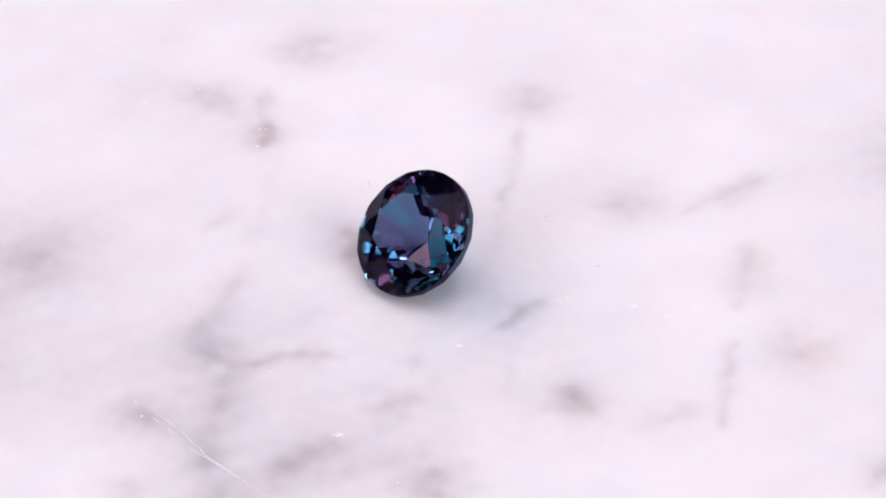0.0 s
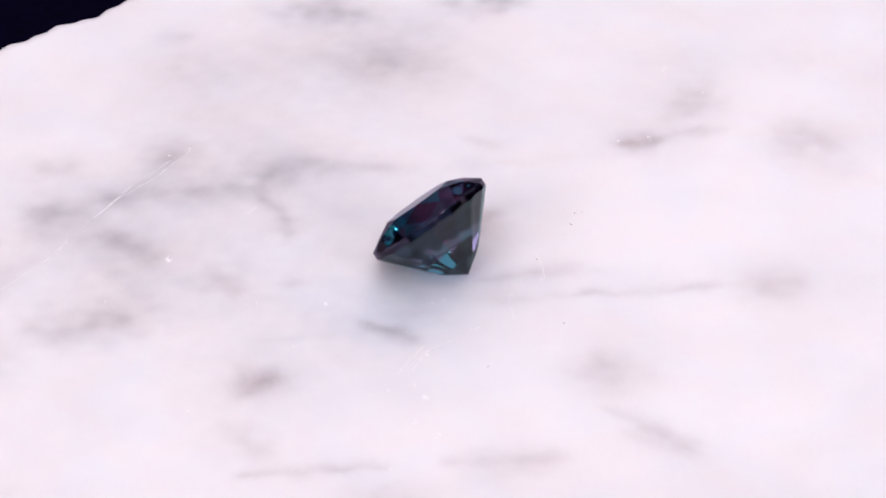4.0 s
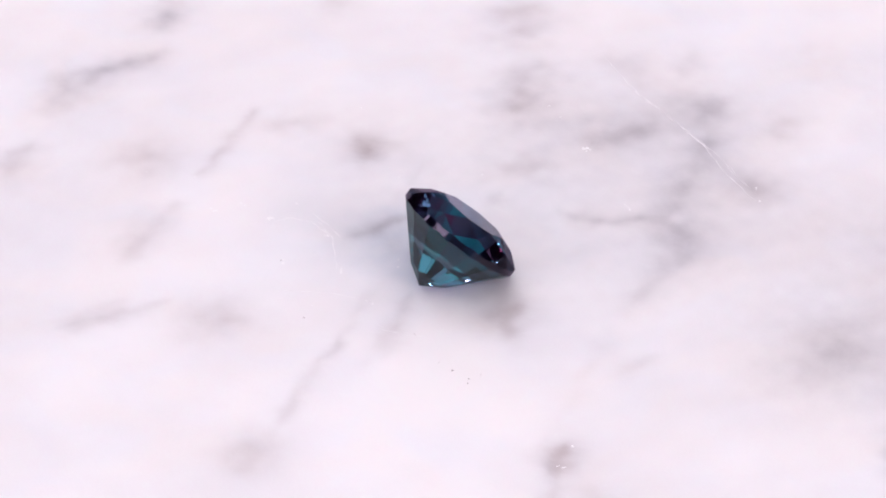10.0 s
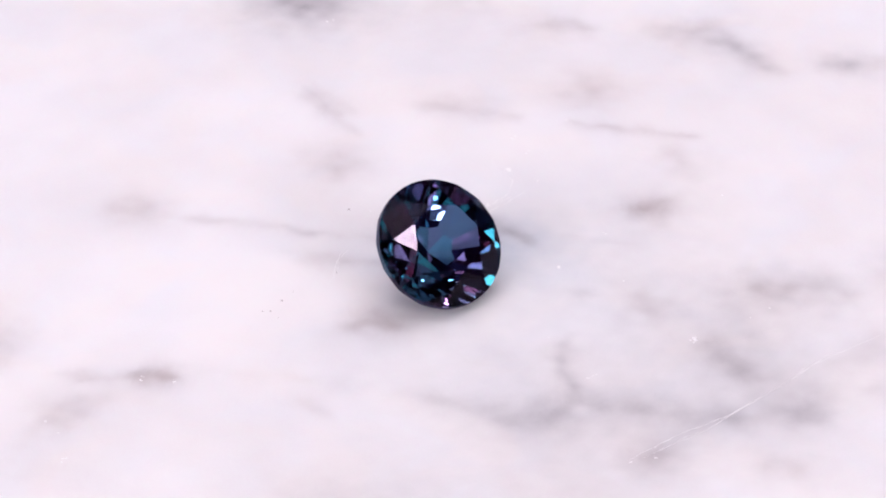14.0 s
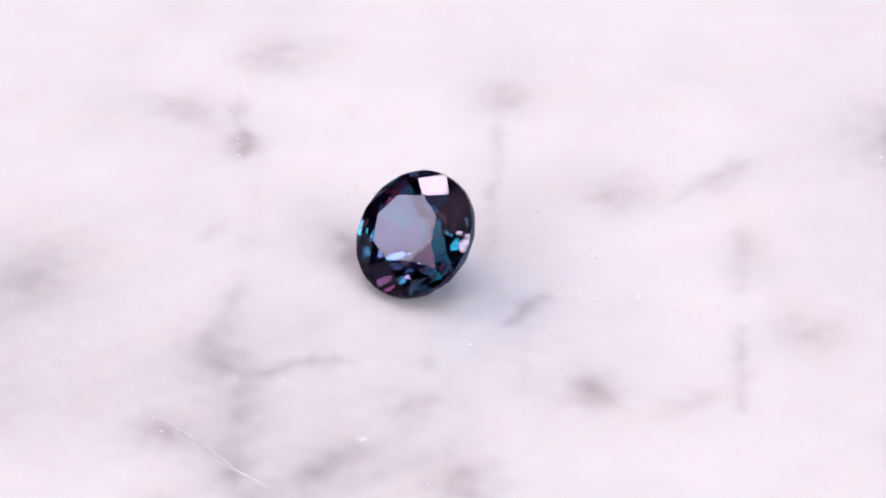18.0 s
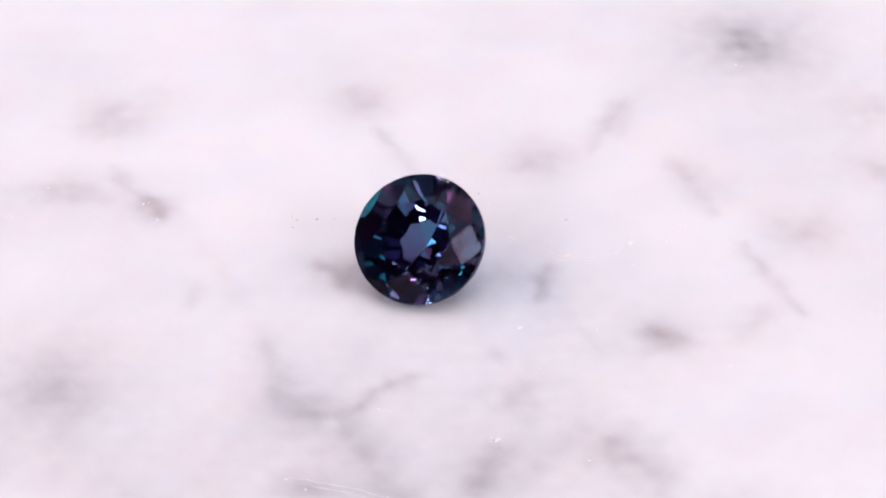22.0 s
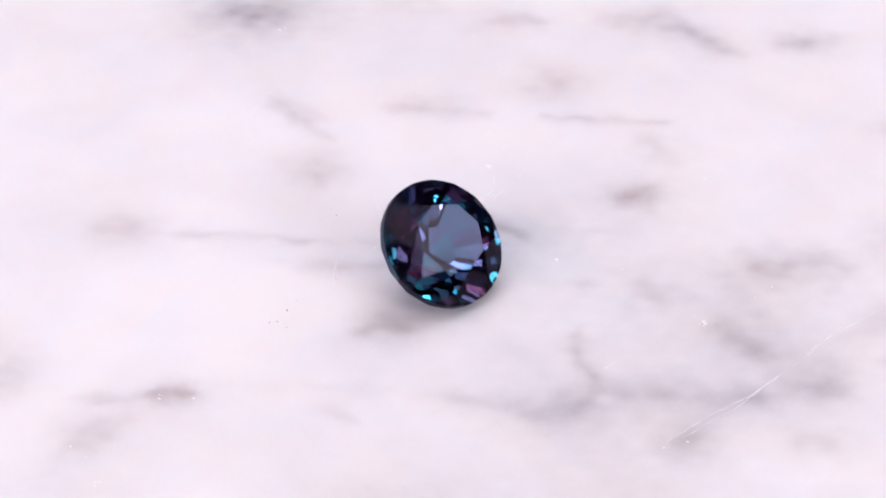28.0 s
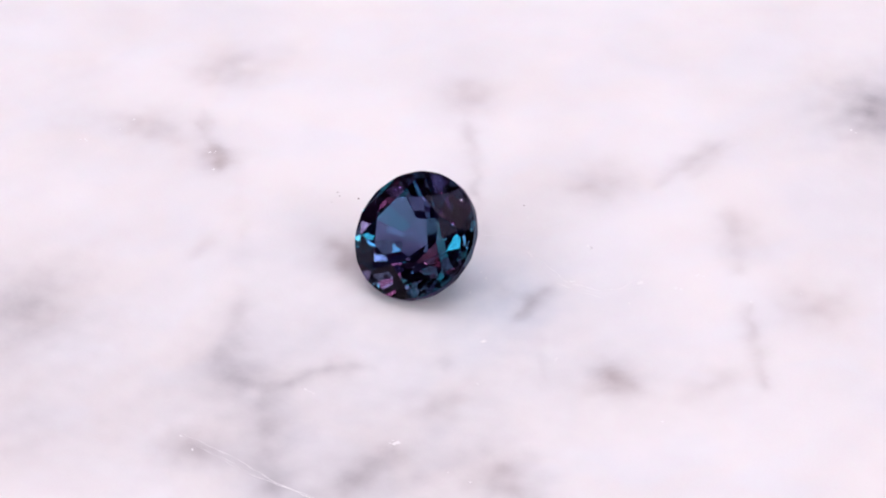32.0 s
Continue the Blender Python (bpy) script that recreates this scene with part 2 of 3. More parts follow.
warm(0.62, 0.74, -5.86, -1.29, -4.62, -1.71, -3.50, -2.57)
grey(1.11, 0.16, -5.90, -1.56, -3.40, -2.44)
grey(1.89, 0.13, -15.96, -13.54, -11.70, -15.75)
grey(1.15, 0.20, -14.07, -16.07, -12.72, -15.20)
warm(0.72, 0.13, -22.38, 6.57, -20.73, 7.41)
warm(0.77, 0.13, -22.43, -0.55, -18.90, 0.47)
warm(0.55, 0.06, -10.03, 12.82, -9.33, 13.31)
warm(0.26, 0.08, -8.17, 10.92, -6.81, 9.93, -5.10, 8.62)
warm(1.21, 0.13, 12.25, -10.06, 14.06, -10.50)
grey(0.68, 0.18, 0.12, -17.60, 1.44, -17.72)
warm(0.63, 0.10, 14.74, 9.37, 16.62, 10.49)
warm(1.24, 0.08, 15.96, 0.73, 17.62, 1.84)
warm(1.52, 0.12, 15.98, 16.22, 17.97, 17.51)
grey(0.86, 0.18, 15.31, 21.71, 16.58, 22.47)
grey(4.93, 0.07, -2.23, -15.45, 4.80, -13.28)
grey(3.85, 0.06, -8.96, -7.02, -3.57, -7.00)
warm(0.25, 0.07, -11.36, -5.12, -10.25, -6.99)
warm(0.13, 0.10, 6.82, -0.42, 9.60, -3.19)
warm(0.46, 0.24, 0.33, -18.25, 0.18, -17.02)
grey(1.00, 0.10, 0.39, -18.67, 2.60, -17.58)
warm(0.61, 0.11, 15.56, 8.93, 16.41, 11.05)
warm(0.59, 0.11, 15.54, 0.72, 16.78, 2.95)
grey(0.62, 0.10, 4.31, -16.76, 7.37, -18.92)
grey(0.51, 0.07, 2.06, -14.75, 0.06, -12.64)
warm(0.93, 0.14, -22.18, 6.26, -20.61, 8.43)
warm(0.83, 0.11, -27.81, 1.37, -27.34, 2.36)
warm(0.59, 0.12, -23.05, -0.82, -21.73, 0.13, -19.36, 0.79)
warm(1.82, 0.09, -27.60, -4.76, -22.66, -2.15)
warm(1.57, 0.07, -22.80, -9.47, -22.17, -6.02)
warm(0.53, 0.18, 25.00, 5.76, 24.91, 6.99)
warm(0.18, 0.07, -10.28, 13.16, -7.32, 10.71, -5.06, 8.41, -2.30, 5.66)
grey(0.70, 0.10, 8.49, -12.08, 10.83, -12.47)
grey(0.59, 0.13, -3.93, -10.47, -2.15, -12.08, -0.85, -12.86, 1.15, -13.56)
grey(0.63, 0.22, 1.04, -13.30, 2.69, -14.72, 4.47, -16.38, 6.32, -17.99)
grey(1.64, 0.08, -0.38, -12.67, 2.92, -14.68, 6.21, -17.74)
warm(0.42, 0.12, -3.82, -10.60, -5.16, -9.05, -6.58, -7.14)
grey(0.50, 0.20, 8.47, -19.74, 7.90, -18.80, 7.51, -17.83)
grey(0.32, 0.24, 8.08, -15.74, 7.52, -14.32, 7.71, -12.09)
grey(1.35, 0.10, 8.63, -19.49, 8.08, -12.17)
warm(0.39, 0.14, 13.98, -17.15, 11.64, -16.68)
grey(1.18, 0.10, 15.60, -13.35, 15.01, -11.06)
warm(0.37, 0.10, 1.63, -18.64, -0.02, -17.41)
grey(0.32, 0.24, 5.47, -0.59, 5.16, 1.16, 4.83, 3.10)
warm(0.80, 0.14, -21.12, 5.78, -21.83, 8.26)
grey(0.77, 0.56, -14.26, -22.33, -15.53, -20.73, -16.35, -19.24)
grey(1.65, 0.12, -13.70, -23.26, -16.31, -19.04)
grey(0.66, 0.55, -20.35, -16.61, -21.47, -15.08, -22.61, -13.48)
grey(1.71, 0.20, -13.22, -16.30, -14.92, -13.75)
warm(1.68, 0.10, -11.20, -19.01, -14.30, -11.02)
warm(1.23, 0.08, -5.68, -24.18, -7.70, -21.18)
grey(0.37, 0.12, -21.76, -0.44, -19.29, 1.00)
warm(0.83, 0.10, -21.57, 6.56, -21.43, 8.24)
warm(0.30, 0.22, 4.24, 14.85, 3.82, 16.55, 3.86, 18.71)
warm(1.40, 0.10, -23.38, -3.87, -27.60, 2.38)
warm(0.98, 0.13, 19.69, -13.14, 19.38, -11.47)
grey(0.91, 0.14, 13.16, -11.19, 11.81, -9.16)
grey(0.61, 0.22, 8.90, -19.12, 7.90, -18.39)
warm(1.11, 0.08, 10.03, -17.81, 7.01, -17.75)
grey(0.38, 0.24, 8.12, -18.55, 5.83, -17.50, 3.39, -16.54)
grey(0.52, 0.17, 3.57, -16.35, 2.66, -14.47, 1.24, -13.06)
warm(0.49, 0.18, 13.80, -20.61, 11.95, -19.01)
warm(0.49, 0.16, 15.61, -16.34, 14.27, -16.34)
warm(0.49, 0.10, 8.43, -15.12, 7.77, -13.98, 7.43, -12.16)
warm(0.37, 0.24, 15.77, -12.49, 15.27, -11.11, 13.76, -10.26, 11.40, -9.24)
warm(0.25, 0.10, 15.84, 1.60, 15.75, 3.21)
warm(0.83, 0.13, 1.30, 11.31, 0.38, 12.82)
warm(0.75, 0.11, -9.27, 13.17, -10.47, 14.04)
warm(1.55, 0.12, 10.49, -26.63, 8.02, -26.36)
warm(0.67, 0.13, 2.16, -17.59, -0.15, -17.68)
warm(0.75, 0.10, 5.85, -21.69, 4.01, -21.54)
warm(0.60, 0.10, 16.85, 10.01, 14.88, 10.15)
warm(0.60, 0.16, 22.66, 11.99, 21.95, 12.81)
warm(0.81, 0.16, 20.20, -12.88, 19.08, -12.43)
warm(0.38, 0.16, -18.85, 0.15, -21.40, -0.04)
grey(1.62, 0.12, -7.72, -20.80, -11.15, -20.62)
warm(0.67, 0.12, -17.23, -15.67, -18.79, -15.69)
grey(0.39, 0.14, 8.00, -14.07, 7.44, -15.50)
warm(0.28, 0.18, 9.68, -12.52, 7.95, -12.12, 7.15, -12.38, 7.14, -13.96)
warm(0.91, 0.12, 13.62, -10.03, 11.59, -10.28)
warm(0.76, 0.09, 15.09, -11.55, 14.83, -12.75)
warm(0.61, 0.13, 21.82, -12.93, 20.83, -14.99)
warm(0.93, 0.07, 19.98, -12.02, 19.17, -13.52)
warm(0.56, 0.24, 28.14, -7.72, 27.55, -8.95)
warm(0.54, 0.20, 26.65, -4.27, 26.16, -5.41)
grey(0.35, 0.22, -7.49, -26.11, -8.58, -25.21)
warm(0.91, 0.12, -5.99, -22.21, -6.30, -24.07)
warm(0.14, 0.30, 17.87, 3.16, 15.33, 5.75, 13.12, 8.03)
warm(0.25, 0.17, 11.41, 9.78, 9.18, 12.34, 7.30, 14.10)
warm(0.63, 0.13, 16.00, 2.87, 15.22, 1.25)
warm(0.20, 0.14, 3.23, 14.10, 3.13, 16.11)
grey(0.17, 0.20, 3.34, 16.41, 3.38, 17.30, 3.28, 18.62)
grey(0.23, 0.24, 4.67, 2.75, 5.17, 1.09, 5.34, 0.03)
grey(0.28, 0.14, 3.77, 1.01, 3.53, 0.62)
grey(0.13, 0.16, -2.96, 6.38, -3.54, 6.65)
warm(0.17, 0.10, -0.21, 4.00, -2.30, 5.67, -3.84, 7.09)
warm(0.20, 0.08, -4.78, 8.60, -5.55, 9.25)
warm(0.17, 0.08, -5.75, 9.53, -6.93, 10.41, -7.98, 11.40)
grey(0.14, 0.12, -0.77, 1.67, -2.66, 3.40)
warm(0.34, 0.09, -3.46, 4.09, -4.46, 5.08)
warm(0.23, 0.22, -17.91, 1.84, -19.63, 3.27)
warm(0.23, 0.10, -10.39, -6.89, -11.04, -4.63)
warm(1.11, 0.09, -18.12, 0.93, -21.20, -0.05)
warm(0.98, 0.10, -19.38, 7.17, -21.52, 6.26)
warm(0.68, 0.14, 16.05, 10.16, 15.23, 9.40)
warm(0.51, 0.08, -8.98, 12.50, -10.11, 13.24)
grey(0.39, 0.26, 24.42, 10.78, 24.93, 8.44, 25.00, 5.87)
grey(0.69, 0.30, 28.16, 5.18, 29.20, 3.77)
warm(0.30, 0.24, 17.94, 17.07, 18.67, 16.23, 19.35, 15.22)
grey(0.24, 0.24, 5.28, -0.07, 4.99, 1.23, 4.97, 2.97)
grey(0.34, 0.22, -2.12, 3.26, -1.36, 2.02)
warm(0.22, 0.07, -3.34, 6.08, -3.74, 7.00, -5.49, 9.22)
warm(0.25, 0.07, -6.00, 9.79, -7.18, 10.69, -8.07, 11.56)
warm(0.72, 0.11, -9.94, 14.21, -9.65, 12.77)
warm(0.23, 0.17, -3.86, 4.76, -3.14, 3.47)
warm(0.42, 0.18, 3.07, 18.42, 3.21, 16.57)
warm(0.28, 0.14, 3.21, 16.57, 3.36, 13.29)
grey(0.63, 0.16, 10.43, -17.10, 9.09, -18.24, 8.10, -19.70)
grey(0.54, 0.11, 8.18, -19.47, 5.13, -17.58)
grey(0.54, 0.14, 12.32, -19.48, 12.71, -20.42)
warm(0.65, 0.16, 0.96, -17.28, 0.83, -18.25)
warm(0.53, 0.17, 4.83, -21.11, 5.29, -22.04)
warm(0.62, 0.08, 11.77, -9.13, 14.43, -11.93)
warm(0.68, 0.08, 21.19, -12.91, 21.22, -14.08)
warm(0.58, 0.08, 19.44, -11.30, 19.15, -13.16)
warm(0.70, 0.16, 14.27, -16.08, 14.28, -17.06)
warm(1.38, 0.12, 10.21, -25.36, 10.17, -27.16)
warm(0.48, 0.18, -21.87, -13.23, -20.99, -14.47)
grey(0.78, 0.16, -14.47, -12.75, -13.82, -16.23)
warm(0.22, 0.11, -8.20, 11.44, -6.85, 10.13)
warm(0.27, 0.08, -6.59, 10.23, -5.09, 8.44, -3.21, 6.40)
warm(0.26, 0.13, -5.44, 5.96, -3.85, 4.18, -1.26, 2.11)
warm(0.23, 0.12, -1.33, 4.74, 0.49, 2.69)
warm(0.60, 0.14, -9.89, 13.95, -9.15, 12.71)
grey(0.26, 0.11, -5.96, -7.64, -5.01, -9.61, -3.86, -11.31)
warm(0.32, 0.12, -9.85, -3.77, -7.57, -5.93)
warm(0.24, 0.09, -13.27, -0.71, -9.85, -3.77)
warm(0.26, 0.10, -11.05, -4.15, -10.43, -7.05)
grey(0.37, 0.12, -0.06, -12.52, 2.32, -14.48, 4.72, -16.76, 7.26, -18.54)
grey(0.34, 0.18, 8.07, -18.88, 8.67, -20.05)
warm(0.58, 0.15, 11.82, -9.21, 13.14, -10.74)
warm(0.37, 0.16, 14.42, -10.60, 15.28, -11.66, 15.58, -13.46)
warm(0.61, 0.24, 21.54, -12.79, 21.66, -14.82)
warm(0.42, 0.14, 19.25, -12.85, 20.09, -14.19)
warm(0.54, 0.16, 26.09, -4.30, 27.17, -5.46)
warm(0.54, 0.15, 27.69, -8.37, 28.49, -9.20)
warm(0.36, 0.14, 7.04, 13.80, 9.01, 12.01, 10.98, 9.49)
warm(0.76, 0.10, 15.27, 23.58, 16.21, 21.14)
warm(0.43, 0.24, 16.80, 17.41, 18.22, 16.29, 19.80, 15.05)
warm(0.95, 0.22, 23.06, 12.38, 24.25, 10.45)
warm(1.10, 0.09, -4.42, -18.29, -1.77, -22.62)
grey(1.04, 0.14, -13.24, -15.06, -12.12, -17.43)
warm(0.20, 0.16, -18.32, 2.56, -18.24, 1.99)
grey(0.18, 0.18, -16.39, 1.27, -15.77, 0.93)
warm(0.56, 0.07, -20.46, 12.20, -20.12, 9.55)
grey(0.31, 0.12, 8.84, -18.43, 8.85, -19.89)
grey(0.61, 0.08, 9.46, -17.47, 11.11, -17.50)
warm(0.23, 0.22, -18.67, 2.26, -18.00, 1.98)
warm(1.14, 0.09, -21.06, 0.83, -18.79, 0.01)
warm(0.51, 0.15, 4.44, -21.33, 6.11, -21.69)
grey(0.81, 0.34, 23.43, 12.52, 24.44, 11.28, 24.96, 9.38)
grey(0.42, 0.28, 24.88, 9.79, 25.02, 7.39, 25.41, 5.89)
grey(0.56, 0.30, 27.66, 4.94, 30.79, 3.55)
warm(0.28, 0.18, 2.77, 18.31, 3.03, 15.79, 3.39, 12.92)
warm(0.38, 0.13, 7.19, 13.69, 9.07, 11.90, 11.13, 9.87)
warm(0.27, 0.16, 12.88, 7.92, 15.47, 5.41, 18.00, 2.95)
warm(0.93, 0.10, 14.58, 10.45, 16.30, 9.77)
warm(0.64, 0.14, 15.44, 17.00, 17.32, 16.75, 19.82, 15.36)
warm(0.61, 0.10, -10.30, 13.67, -9.24, 13.09)
warm(0.20, 0.07, -8.33, 11.39, -6.14, 9.34, -4.38, 7.81)
grey(0.19, 0.12, -4.38, 7.81, -3.26, 6.34)
warm(0.24, 0.16, -5.31, 5.09, -3.77, 3.83, -1.97, 2.88)
grey(0.22, 0.18, 4.95, 0.96, 5.30, -0.05)
grey(0.22, 0.18, 7.73, -12.14, 7.86, -14.02, 8.15, -15.66)
grey(0.95, 0.10, 11.41, -9.16, 16.17, -12.03)
warm(0.64, 0.12, 6.89, -6.45, 7.44, -8.79)
grey(0.50, 0.38, -3.87, -9.99, -3.57, -11.35, -2.70, -12.49, -1.30, -12.70, -0.11, -12.20, 0.50, -10.98)
grey(0.32, 0.22, -1.71, -12.33, -0.69, -12.20)
grey(1.35, 0.15, 8.43, -15.21, 9.01, -12.44)
grey(3.18, 0.07, -1.71, -10.85, -0.41, -8.43)
grey(1.13, 0.16, 8.75, -15.07, 8.99, -12.30)
grey(0.99, 0.14, 7.82, -8.65, 7.49, -7.33)
warm(0.71, 0.14, 11.24, 11.47, 8.47, 14.06)
warm(1.10, 0.12, 1.34, 12.08, 0.47, 10.55)
grey(5.06, 0.09, -2.46, -13.30, 4.32, -10.42)
grey(4.52, 0.09, 7.26, -15.03, 11.70, -7.95)
grey(3.07, 0.07, 7.12, -2.48, 15.05, -2.27)
warm(3.43, 0.05, 13.04, 8.07, 19.39, 8.92)
grey(2.12, 0.07, 3.81, -0.27, 7.80, -4.72)
warm(3.43, 0.07, -11.28, -26.35, -15.04, -17.32)
warm(3.21, 0.06, -5.10, -19.02, -10.32, -21.76)
warm(3.43, 0.06, 18.83, 13.47, 25.66, 10.33)
grey(3.22, 0.06, -0.97, -9.07, 1.48, -17.50)
grey(2.77, 0.07, 2.19, 4.44, -0.52, 1.55)
faces = []
for i in range(len(profile) - 1):
    a = np.arange(SPOKES) + i * SPOKES
    b = (np.arange(SPOKES) + 1) % SPOKES + i * SPOKES
    faces.append(np.stack([a, a + SPOKES, b + SPOKES, b], 1))
quads = np.concatenate(faces)
last = (len(profile) - 1) * SPOKES
centre, under = len(RX) - 2, len(RX) - 1
ring = np.arange(SPOKES)
tris = np.concatenate([np.stack([np.full(SPOKES, centre), ring, (ring + 1) % SPOKES], 1),
                       np.stack([np.full(SPOKES, under), last + (ring + 1) % SPOKES, last + ring], 1)])
me = bpy.data.meshes.new("marble_plate")
me.vertices.add(len(RX))
me.vertices.foreach_set("co", (np.stack([RX, RY, RZ], 1) * MM).astype(np.float32).ravel())
me.loops.add(quads.size + tris.size)
me.loops.foreach_set("vertex_index", np.concatenate([quads.ravel(), tris.ravel()]).astype(np.int32))
me.polygons.add(len(quads) + len(tris))
me.polygons.foreach_set("loop_start", np.concatenate([np.arange(len(quads)) * 4, quads.size + np.arange(len(tris)) * 3]).astype(np.int32))
me.update(calc_edges=True)
me.validate()
me.polygons.foreach_set("use_smooth", np.ones(len(me.polygons), bool))
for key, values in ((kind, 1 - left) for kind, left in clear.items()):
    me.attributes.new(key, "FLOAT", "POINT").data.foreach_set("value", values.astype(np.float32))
me.materials.append(MARBLE)
slab = tagged(new("marble_plate", me), "white polished marble plate with grey-brown veins and a worn edge", "marble plate")



def crack(width, *line):
    """A healed crack: a thin, broken ribbon of white calcite, level with the polished top."""
    pts = [Vector((line[i], line[i + 1], 0)) for i in range(0, len(line), 2)]
    rows = []
    for p, q in zip(pts, pts[1:]):
        count = max(2, int((q - p).length / 0.12))
        for i in range(count):
            rows.append((p.lerp(q, i / count), (q - p).normalized()))
    rows.append((pts[-1], (pts[-1] - pts[-2]).normalized()))
    verts, quads_ = [], []
    for i, (p, way) in enumerate(rows):
        side_ = Vector((-way.y, way.x, 0))
        p = p + side_ * (0.10 * noise.noise(p * 1.4) + 0.05 * noise.noise(p * 5))
        w = width * 0.8 * max(0.08, 0.5 + 1.1 * noise.noise(p * 2.2)) * min(1, 0.3 + 4 * i / len(rows), 0.3 + 4 * (1 - i / len(rows)))
        verts += [(p - side_ * w * 0.5 + Vector((0, 0, 0.004))) * MM, (p + Vector((0, 0, 0.010))) * MM, (p + side_ * w * 0.5 + Vector((0, 0, 0.004))) * MM]
    for i in range(len(rows) - 1):
        for k in (0, 1):
            quads_.append((3 * i + k, 3 * i + 3 + k, 3 * i + 4 + k, 3 * i + 1 + k))
    return mesh("crack", verts, quads_, CALCITE, slab, "thin white healed crack")


def crystal_fleck(size, x, y):
    """A grain of white calcite: a low, many-sided grain in the polished top."""
    turn, count = random.uniform(0, 6.3), random.randint(5, 8)
    rim = [(turn + 6.283 * i / count, size * 0.55 * random.uniform(0.5, 1.1)) for i in range(count)]
    long_, lean_ = random.uniform(1.0, 1.7), random.uniform(0, 3.1)
    verts = []
    for level, shrink in ((0.002, 1.0), (0.012, 0.6)):
        for a, r in rim:
            u, v = r * shrink * math.cos(a) * long_, r * shrink * math.sin(a)
            verts.append((Vector((x, y, level)) + Vector((u * math.cos(lean_) - v * math.sin(lean_), u * math.sin(lean_) + v * math.cos(lean_), 0))) * MM)
    sides = [(i, (i + 1) % count, (i + 1) % count + count, i + count) for i in range(count)]
    return mesh("crystal_fleck", verts, sides + [range(count, 2 * count)], CALCITE, slab)


crack(0.053, 0.34, -17.53, 2.24, -17.34, 3.80, -17.43, 6.32, -16.91, 8.40, -16.60)
crack(0.043, 7.61, -16.81, 10.62, -16.10, 13.68, -16.03, 15.18, -16.02)
crack(0.058, 12.65, -15.72, 10.15, -16.34, 7.64, -16.80, 5.30, -17.08, 2.44, -17.00, -0.61, -17.26)
crack(0.039, 12.24, -15.88, 7.75, -16.71, 4.39, -17.35, 0.05, -17.54)
crack(0.057, 7.87, 7.01, 7.62, 5.02, 6.91, 4.10, 5.16, 3.65, 3.44, 4.13, 2.55, 4.40)
crack(0.054, 1.93, 7.62, 1.04, 6.04, -0.14, 4.38, -1.01, 3.71)
crack(0.063, -2.82, 4.41, -3.86, 3.51, -4.56, 2.50)
crack(0.051, -2.62, 4.37, -3.56, 3.66, -3.94, 3.15)
crack(0.058, 4.87, 3.31, 6.32, 3.43, 7.54, 3.77)
crack(0.046, 4.84, 3.63, 5.82, 3.73, 6.87, 3.78)
crack(0.039, 4.77, -2.53, 5.52, -2.62)
crack(0.042, 1.05, -11.15, 1.79, -11.08)
crystal_fleck(0.198, 8.01, 5.83)
crystal_fleck(0.192, 5.32, -2.72)
crystal_fleck(0.082, 8.94, -1.62)
crystal_fleck(0.133, 1.41, -11.07)
crystal_fleck(0.106, 1.92, -11.06)
crystal_fleck(0.131, 7.41, -11.31)
crystal_fleck(0.108, 7.35, -5.47)
crystal_fleck(0.104, 11.99, -11.27)
crystal_fleck(0.115, -15.15, -0.49)
crystal_fleck(0.152, 8.11, 23.75)
crystal_fleck(0.140, 2.15, 4.33)
crystal_fleck(0.110, 7.29, 4.61)
crystal_fleck(0.132, 7.23, -11.28)
crystal_fleck(0.104, 10.74, -11.38)
crystal_fleck(0.083, 2.17, -0.09)
crystal_fleck(0.070, 1.99, 1.30)
crystal_fleck(0.068, 1.67, -7.33)
crystal_fleck(0.054, 14.58, 10.33)
crystal_fleck(0.196, 8.05, 5.99)
crystal_fleck(0.168, 9.89, 6.84)
crystal_fleck(0.118, 15.83, -2.04)
crystal_fleck(0.149, 7.25, -11.52)
crystal_fleck(0.133, -16.43, 0.57)
crystal_fleck(0.106, -21.59, -0.97)
crystal_fleck(0.159, -22.19, -2.88)
crystal_fleck(0.131, -21.70, 0.14)
crystal_fleck(0.109, 0.11, 6.65)
crystal_fleck(0.111, 4.33, 6.57)
crystal_fleck(0.083, 2.47, 4.18)
crystal_fleck(0.176, 7.44, -11.46)
crystal_fleck(0.189, 8.07, 5.91)
crystal_fleck(0.109, 5.45, 3.93)
crystal_fleck(0.109, 6.31, 3.94)
crystal_fleck(0.110, 2.34, 4.29)
crystal_fleck(0.134, 10.06, 8.40)
crystal_fleck(0.107, 13.17, 8.21)
crystal_fleck(0.144, -22.47, -3.04)
crystal_fleck(0.111, 1.44, 1.56)
crystal_fleck(0.150, 7.76, 23.82)
crystal_fleck(0.177, 9.77, 8.21)
crystal_fleck(0.147, 9.64, 6.73)
crystal_fleck(0.146, 7.98, 5.99)
crystal_fleck(0.116, 8.88, -1.47)
crystal_fleck(0.078, -16.25, 0.77)
crystal_fleck(0.170, 7.47, -11.26)
crystal_fleck(0.136, -0.55, -17.46)
crystal_fleck(0.109, 0.61, -17.83)
crystal_fleck(0.083, -2.05, 0.02)
crystal_fleck(0.112, -0.98, 3.89)
crystal_fleck(0.117, 8.70, 4.23)
crystal_fleck(0.163, 7.54, -11.25)
crystal_fleck(0.131, -22.33, -2.80)
crystal_fleck(0.108, -16.43, 0.46)
crystal_fleck(0.118, 9.78, 8.35)
crystal_fleck(0.116, 9.80, 8.18)
crystal_fleck(0.115, 7.89, 6.03)
crystal_fleck(0.171, 5.38, 3.80)
crystal_fleck(0.141, 4.05, 6.71)
